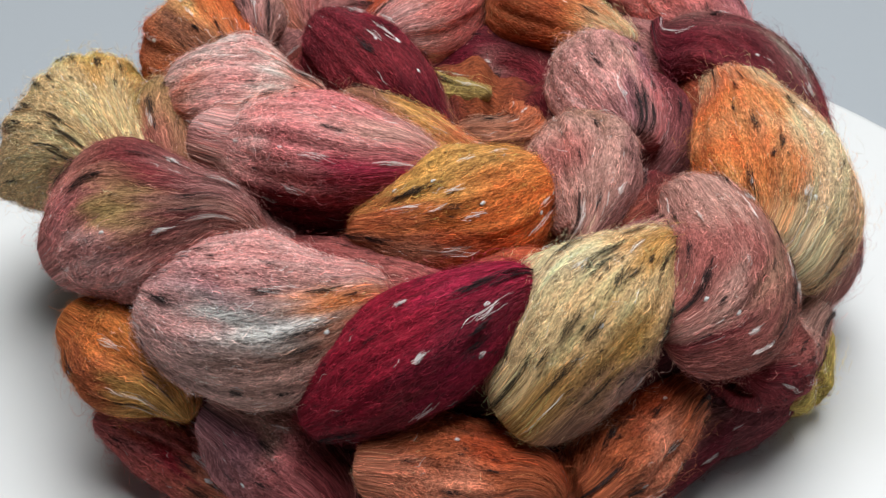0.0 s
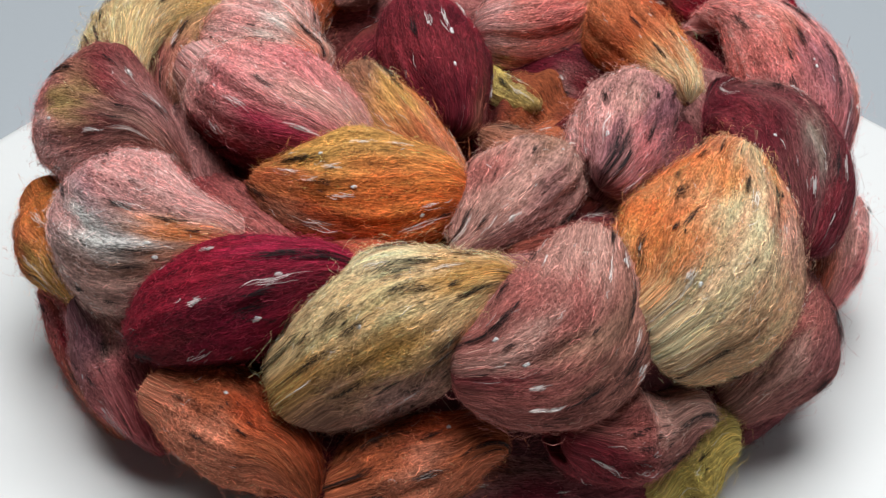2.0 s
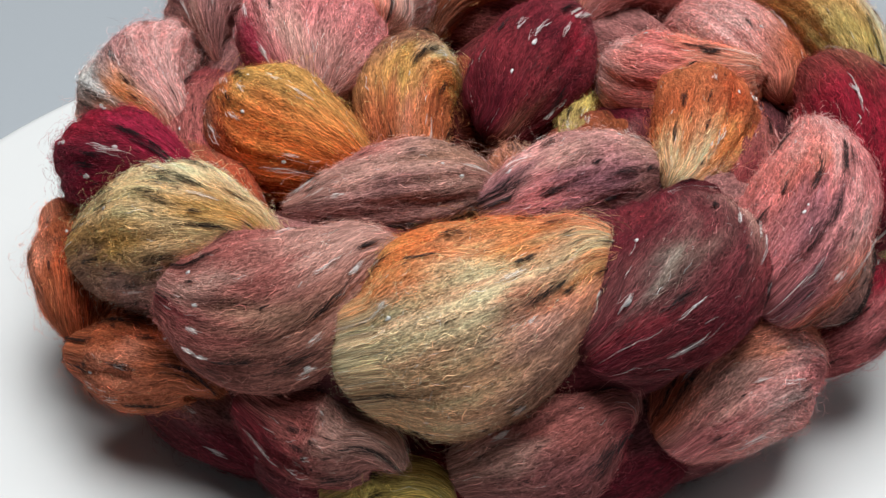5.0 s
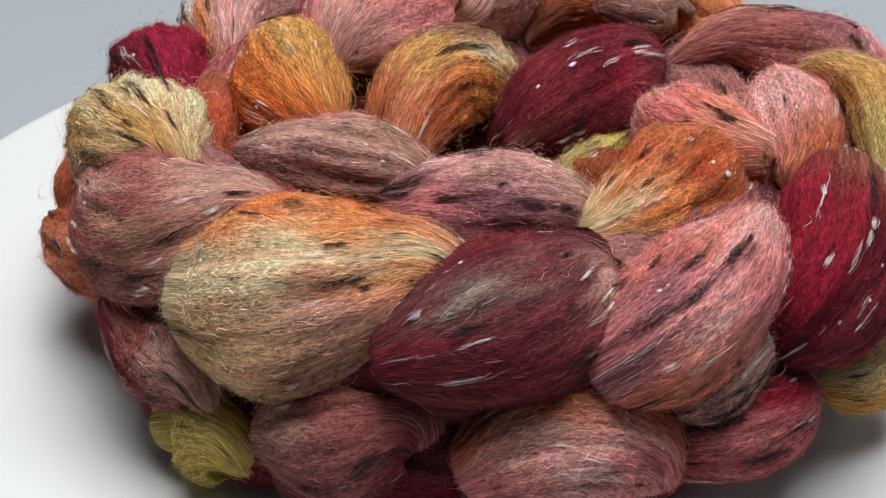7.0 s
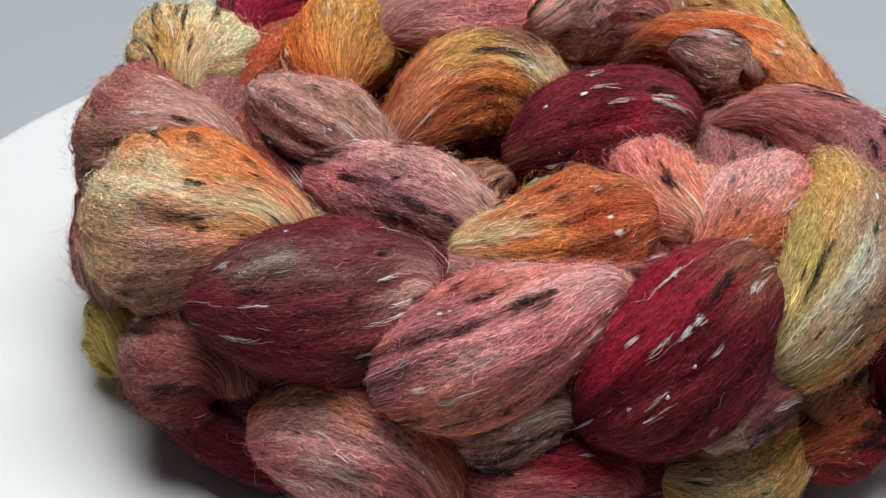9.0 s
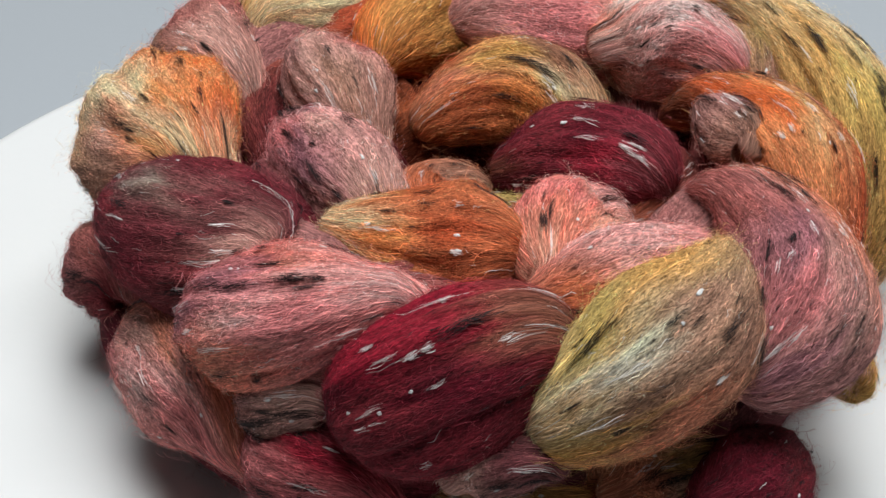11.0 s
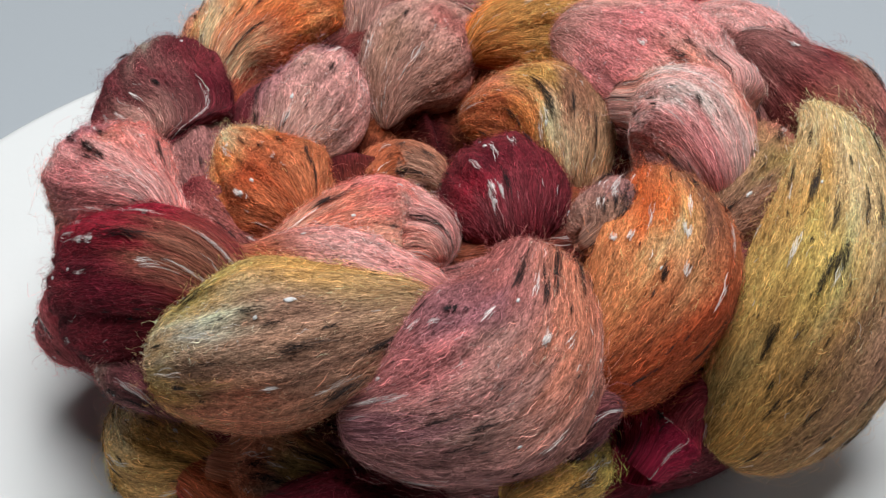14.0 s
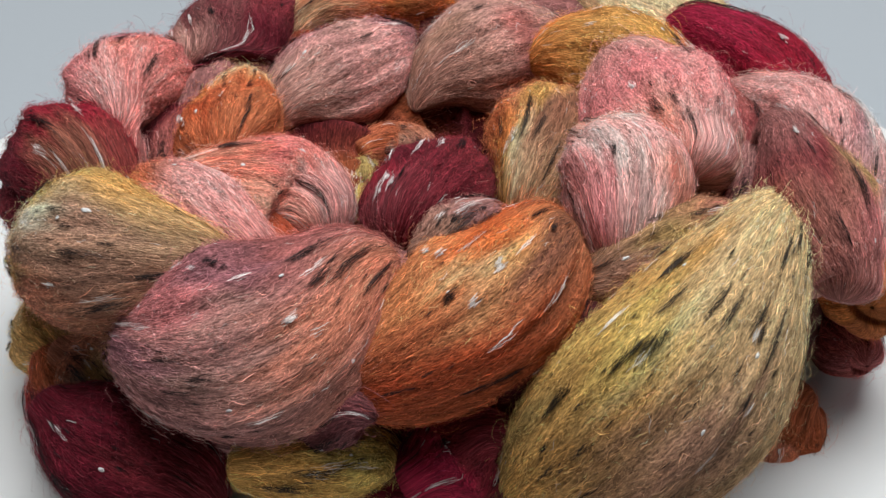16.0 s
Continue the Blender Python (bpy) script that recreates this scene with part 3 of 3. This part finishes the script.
strand_loop("I5", (184, 1.5, 4.9), (92.7, 1.1, 6.05), (51.7, 2.4, 5.1), 2.5, 2.1, -80,
            [(0.2, 0.3, "brick"), (0.4, 0.5, "honey"), (0.75, 0.6, "peach"), (0.5, -0.2, "orange"), (0.3, -0.4, "rust"), (0.7, -0.3, "orange"), (0.9, 0.2, "honey"), (0.6, 0.9, "cocoa"), (0.1, 0.8, "rust")],
            "orange wool loop in the hollow", 12, 4, marks=[(0.5, 0.45, "streak"), (0.58, 0.42, "streak"), (0.66, 0.45, "streak")])
strand_loop("L7", (-149.6, 8.85, 1.5), (-143.4, 8.8, 1.9), (-137, 8.75, 1.9), 2.3, 2.1, -108,
            [(0.3, 0.2, "yellow"), (0.7, 0, "yellow"), (0.5, -0.5, "yellow"), (0.5, 0.8, "olive")],
            "yellow-green lower wool loop", 16, 4)
strand_loop("O7", (-84.16, 8.75, 5.09), (-71.86, 8.88, 6.27), (-55.28, 7.89, 6.3), 2.89, 2.63, -113.2,
            [(0.5, 0.39, "salmon"), (0.68, 0.32, "pink"), (0.29, 0.25, "violet"), (0.35, -0.34, "pink"), (0.04, 0.02, "rose"), (-0, -0.2, "violet"), (0.58, -0.43, "rose"), (0.09, -0.8, "salmon"), (0.88, -0.15, "pink"), (0.41, 0.22, "violet")],
            "bright pink wool loop with dark flecks", 18, 4, marks=[(0.17, 0.17, "streak"), (0.58, 0.17, "streak"), (0.33, 0.07, "streak"), (0.12, -0.43, "nep"), (0.35, -0.98, "dot"), (0.68, 0.1, "dot")], blunt=2.53, skew=0.59, slim=0.62)
strand_loop("I6", (-10.03, 1.42, 4.97), (-2.33, 3.22, 6.02), (6.11, 4.69, 6.08), 2.79, 2.59, -84.44,
            [(0.38, 0.7, "wine"), (0.07, 0.78, "maroon"), (-0, -0.07, "cocoa"), (0.23, -0.2, "maroon"), (0.3, 0.98, "wine"), (0.53, 0.5, "maroon"), (0.8, 0.02, "crimson"), (0.17, 0.43, "wine"), (0.03, -0.37, "maroon"), (0.97, 0.05, "plum")],
            "maroon wool loop in the hollow", 8, 7, marks=[(0.89, 0.34, "nep"), (0.95, 0.27, "nep"), (0.92, 0.46, "nep")], blunt=3.08, skew=1.08, slim=0.17)
strand_loop("L10", (-73.83, 8.52, 2.2), (-67.14, 9.87, 3.11), (-57.66, 9.77, 2.99), 2.12, 1.54, -93.12,
            [(0.65, 0.46, "crimson"), (0.43, 0.07, "rose"), (0.24, 0.25, "wine")],
            "crimson pink lower wool loop", 16, 4, blunt=2.11, skew=0.84, slim=0.1)
strand_loop("I7", (-27.81, 7.35, 6.07), (-13.91, 6.09, 5.96), (-4.7, 5.63, 5.66), 3.07, 2.61, 20.42,
            [(0.28, 0.92, "salmon"), (0.05, 0.88, "salmon"), (-0.04, 0.96, "coral"), (0.4, 1, "rose"), (0.13, 0.61, "salmon"), (0.27, 0.96, "salmon"), (0.26, 0.2, "coral"), (1.08, 0.84, "pink")],
            "coral pink inner wool loop", 10, 5, marks=[(0.96, -0.52, "dot"), (0.18, 0.97, "dot"), (0.18, 0.96, "dot"), (0.17, 0.94, "dot"), (0.01, 0.07, "nep"), (0.23, -0.15, "nep")], blunt=2.06, skew=1.22, slim=0.23)
strand_loop("I8", (-75.25, 5.68, 5.76), (-55.97, 6.12, 6.15), (-40.58, 6.19, 6.27), 2.76, 2.21, -82.06,
            [(0.31, 0.83, "rust"), (0.26, 1, "ember"), (0.03, 0.7, "peach"), (-0.02, 0.61, "beige"), (0.02, 0.17, "peach"), (0.17, 0.84, "orange"), (0.61, 0.37, "ember"), (0.8, -0.48, "rust"), (0.27, 0.02, "orange")],
            "rust inner wool loop with peach end", 18, 4, marks=[(0.79, -0.1, "nep")], blunt=1.95, skew=1.23, slim=0.02)
strand_loop("L11", (-47.67, 9.69, 2.27), (-40.64, 10.42, 2.39), (-31.57, 10.1, 2.52), 2.14, 1.36, -58.28,
            [(0.26, -0.1, "beige"), (0.72, 0.15, "gold"), (0.1, -0.77, "honey")],
            "golden beige lower wool loop", 20, 4, marks=[(0.49, -0.81, "dot")], blunt=1.68, skew=0.96, slim=0.14)
strand_loop("M1", (-73.5, 8.89, 3.52), (-69.3, 9.38, 4.17), (-63.1, 9.18, 4.43), 1.61, 1.48, -75,
            [(0.3, 0.2, "mauve"), (0.7, 0, "dusty")],
            "mauve lower wool loop", 16, 4)
strand_loop("L12", (-32.4, 10.44, 2.37), (-26.1, 10.62, 2.26), (-17.5, 10.62, 1.59), 2.1, 1.93, -75,
            [(0.3, 0.2, "rust"), (0.7, 0, "maroon"), (0.5, -0.5, "crimson")],
            "maroon lower wool loop", 16, 4)
strand_loop("O8", (-56.54, 9.54, 4.39), (-48.37, 10.27, 5.86), (-36.79, 9.36, 6.24), 3.21, 2.72, -46.38,
            [(0.92, 0.54, "cocoa"), (0.62, 0.61, "crimson"), (0.59, -0.05, "maroon"), (0.29, 0.56, "crimson"), (0.07, 0.34, "maroon"), (0.35, -0.07, "wine"), (0.58, 0.98, "crimson")],
            "crimson wool loop with rust edge", 12, 7, marks=[(0.72, 0.92, "nep"), (0.54, 0.39, "nep"), (0.38, 0.72, "nep"), (0.32, 0.02, "white"), (0.03, 0.32, "white"), (0.61, 0.41, "nep"), (0.98, 0.78, "white"), (0.29, -0.1, "white"), (0.89, 0.12, "white")], blunt=2.76, skew=1.04, slim=0)
strand_loop("O9", (-33.24, 10.36, 5.02), (-18.97, 10.44, 6.5), (-6.18, 8.71, 6.44), 3.2, 1.94, -8.22,
            [(-0, 0, "olive"), (0.25, 0.87, "yellow"), (0.26, 0.52, "cream"), (0.18, 0.39, "ice"), (0.38, 0.8, "gold"), (0.52, 0.22, "umber"), (0.52, 0.88, "gold"), (0.52, -0.43, "umber"), (0.33, -0.72, "brick"), (0.05, -0.43, "honey"), (0.22, -0.25, "umber"), (0.08, 0.37, "gold")],
            "olive and gold wool loop", 16, 4, marks=[(0.15, -0.37, "dot"), (0.15, -0.34, "dot"), (0.47, -0.46, "nep")], blunt=1.83, skew=0.86, slim=0.42)
strand_loop("M2", (-45.1, 10.21, 3.7), (-40.7, 10.35, 4.22), (-35, 10.4, 4.24), 1.54, 1.42, -22.5,
            [(0.3, 0.2, "dusty"), (0.7, 0, "plum")],
            "mauve lower wool loop", 16, 4)
strand_loop("O10", (-9.22, 10.38, 5.09), (4.49, 10, 6.07), (12.61, 7.35, 6.44), 3.92, 2.4, 12.35,
            [(0.6, 0.7, "violet"), (0.48, 0.32, "dusty"), (0.3, 0.3, "rose"), (0.84, 0.88, "rosewood"), (0.26, -0.25, "dusty"), (0.03, -0.3, "violet"), (0.35, 0.07, "pink"), (0.7, 0.61, "rosewood"), (0.42, 0.68, "violet"), (0.23, 0.52, "rose"), (0.37, 0.15, "dusty"), (0.32, -0.22, "dusty"), (0.1, -0.15, "violet"), (0.16, -0.62, "mauve"), (0.82, -0.39, "brick"), (0.64, -0.15, "brick")],
            "broad dusty pink-mauve wool loop", 24, 8, marks=[(0.42, 0.75, "dot"), (0.11, 0.25, "white"), (0.63, -0.1, "nep"), (0.92, -0.5, "streak"), (0.45, 0.72, "dot"), (0.63, -0.12, "nep")], blunt=2.72, skew=1.16, slim=0.46)
strand_loop("L13", (5.94, 10.76, 3.5), (12.7, 9.78, 3.22), (18.2, 8.61, 2.55), 1.58, 1.38, 12.34,
            [(0.33, -0.1, "honey"), (0.63, 0.07, "yellow"), (0.08, -0.15, "gold")],
            "golden lower wool loop", 16, 4, blunt=2.54, skew=0.97, slim=0)
strand_loop("L14", (23.4, 9.29, 2.64), (27.86, 8.9, 2.98), (33.53, 8.63, 3.46), 1.94, 1.84, 10.23,
            [(0.29, -0.22, "berry"), (0.94, -0.12, "wine")],
            "crimson maroon lower wool loop", 16, 4, blunt=2.15, skew=0.89, slim=0.16)
strand_loop("I1b", (69.58, 3.97, 6.77), (59.99, 5.49, 7.16), (55.29, 6.66, 6.46), 2.68, 3.15, 4.47,
            [(0.52, 0.81, "pink"), (0.24, 0.96, "blush"), (0.08, 0.96, "salmon"), (0.8, 0.2, "blush"), (0.91, 0.64, "pink"), (0.97, 0.66, "blush"), (0.88, 0.92, "salmon"), (0.98, -0.1, "rose")],
            "light pink inner wool loop", 18, 7, marks=[(0.73, 0.22, "dot")], blunt=2.14, skew=1.11, slim=0)
strand_loop("O11", (16.88, 8.98, 4.68), (32.3, 8.45, 6.15), (46.61, 6.24, 6.4), 3.22, 2.3, 35.21,
            [(0.81, 0.96, "ember"), (0.71, 0.7, "flame"), (1.07, 1, "cocoa"), (0.53, 0.54, "peach"), (0.3, 0.39, "rust"), (0.76, 0.91, "flame"), (0.6, 0.5, "honey"), (0.38, -0.25, "ember"), (0.14, 0.05, "rust"), (0.04, -0.22, "ember"), (0.45, 0.59, "orange"), (0.81, 0.05, "cocoa")],
            "burnt orange wool loop with brown tip", 20, 4, marks=[(0.5, 0.88, "nep"), (0.62, 0.37, "nep"), (0.42, 0.43, "dot"), (0.88, 0.12, "dot"), (0.41, 0.41, "dot"), (0.47, 0.96, "nep"), (0.46, 0.2, "nep"), (0.61, 0.32, "nep")], blunt=2.38, skew=1.11, slim=0.25)
strand_loop("O12", (41.13, 9.68, 2.56), (54.77, 10.27, 5.44), (77.48, 8.51, 6.69), 4.31, 2.64, 39.07,
            [(0.92, 0.88, "beige"), (0.69, 0.91, "gold"), (0.4, 0.77, "yellow"), (0.25, 0.78, "gold"), (0.07, 0.73, "olive"), (0.17, 0.34, "gold"), (0.53, 0.25, "beige"), (0.32, 0.07, "umber"), (-0.02, 0.43, "honey"), (0.84, 0.52, "beige"), (0.45, 0.61, "yellow"), (0.29, 0.7, "gold"), (0.72, 0.37, "beige"), (0.12, 0.72, "olive"), (0.43, -0.41, "umber"), (0.7, -0.5, "beige"), (0.33, 0.2, "honey"), (0.96, 0.25, "beige")],
            "large golden beige wool loop", 48, 6, marks=[(0.74, 0.99, "streak"), (0.25, -0.7, "streak"), (0, 0.02, "dot"), (0.12, -0.52, "dot"), (0.16, 0.52, "dot"), (0.25, 0.73, "streak"), (0.71, 0.83, "streak"), (0.52, 0.41, "streak"), (0.68, 0.98, "white"), (0.67, -0.25, "nep"), (0.25, 0.73, "streak"), (0.62, 0.62, "streak"), (0.67, 0.07, "streak"), (0.44, 0.54, "streak")], blunt=1.8, skew=0.79, slim=0.34)
strand_loop("Lb", (-17.55, 11.36, 3.03), (-9.01, 11.2, 2.76), (-1.85, 10.43, 2.17), 2.7, 2.29, 29.73,
            [(0.3, 0.2, "maroon"), (0.7, 0, "wine"), (0.5, -0.5, "maroon")],
            "dark maroon lower wool loop", 16, 4, blunt=2.23, skew=1.08, slim=0)
strand_loop("Ld", (-26.8, 10.26, 2.85), (-20.4, 10.26, 2.95), (-14, 10.26, 2.97), 1.99, 1.83, 7.4,
            [(0.3, 0.2, "brick"), (0.7, 0, "umber"), (0.5, -0.5, "rust"), (0.9, 0.3, "olive")],
            "rust brown lower wool loop", 16, 4)
strand_loop("L0", (79, 8.82, -0.29), (84.4, 8.82, 0.3), (88.4, 8.82, 1.17), 1.87, 1.72, 29.7,
            [(0.3, 0.2, "brick"), (0.7, 0, "rust"), (0.5, -0.5, "rust")],
            "rust lower wool loop", 16, 4)
strand_loop("I9", (22.2, 6.83, 6.51), (25.6, 6.64, 6.71), (32.8, 5.76, 6.66), 1.33, 1.46, 7.4,
            [(0.3, 0, "umber"), (0.7, 0, "mauve")],
            "small brown-mauve wool loop", 16, 4)
strand_loop("I10", (-44.3, 2.52, 4.86), (-21.7, 2.95, 4.86), (-2.4, 3.85, 4.86), 0.91, 0.84, -115.5,
            [(0.3, 0, "olive"), (0.7, 0, "yellow")],
            "small olive wool loop", 6, 4)
strand_loop("M3", (0.6, 9.54, 3.04), (10.1, 9.54, 3.92), (17.8, 9.54, 4.6), 1.52, 1.4, 29.7,
            [(0.3, 0.2, "mauve"), (0.7, 0, "plum")],
            "dark mauve lower wool loop", 16, 4)
strand_loop("I11", (-54.6, 2.5, 4.68), (-59.7, 1.73, 4.68), (-28.3, 1.38, 4.68), 1.42, 1.3, 7.4,
            [(0.3, 0.2, "rust"), (0.7, 0, "umber")],
            "small rust wool loop in the hollow", 16, 4)

# Two filler loops added where the plate showed through between the rings.
strand_loop("M4", (-33, 8.1, 5.9), (-20, 8.4, 6.2), (-6, 8.0, 5.9), 2.6, 2.4, -18,
            [(0.2, 0.2, "rust"), (0.5, 0.3, "brick"), (0.8, 0.2, "rose"), (0.6, 0.8, "pink"), (0.5, -0.5, "wine")],
            "rust and pink filler loop of wool between the two rings", 12, 4)
strand_loop("M5", (55, 7.1, 5.6), (67, 7.7, 6.05), (80, 7.3, 5.8), 2.3, 2.1, 67,
            [(0.2, 0.2, "umber"), (0.5, 0.3, "olive"), (0.8, 0.2, "rosewood"), (0.5, -0.5, "wine")],
            "brown and olive filler loop of wool between the two rings", 12, 4)


def motions():
    """The plate and the braid on it turn together, about 15 degrees a second."""
    def turned(t):
        s = (t - 8) / 8
        return -120.073 * s - 0.504 * s ** 2 + 1.039 * s ** 3 + 0.534 * s ** 4 - 0.703 * s ** 5
    rows = [(k * 0.5, pose(0, 0, 0, 0, 0, turned(k * 0.5))) for k in range(33)]
    walk(turntable, rows)
    walk(braid, rows)


motions()
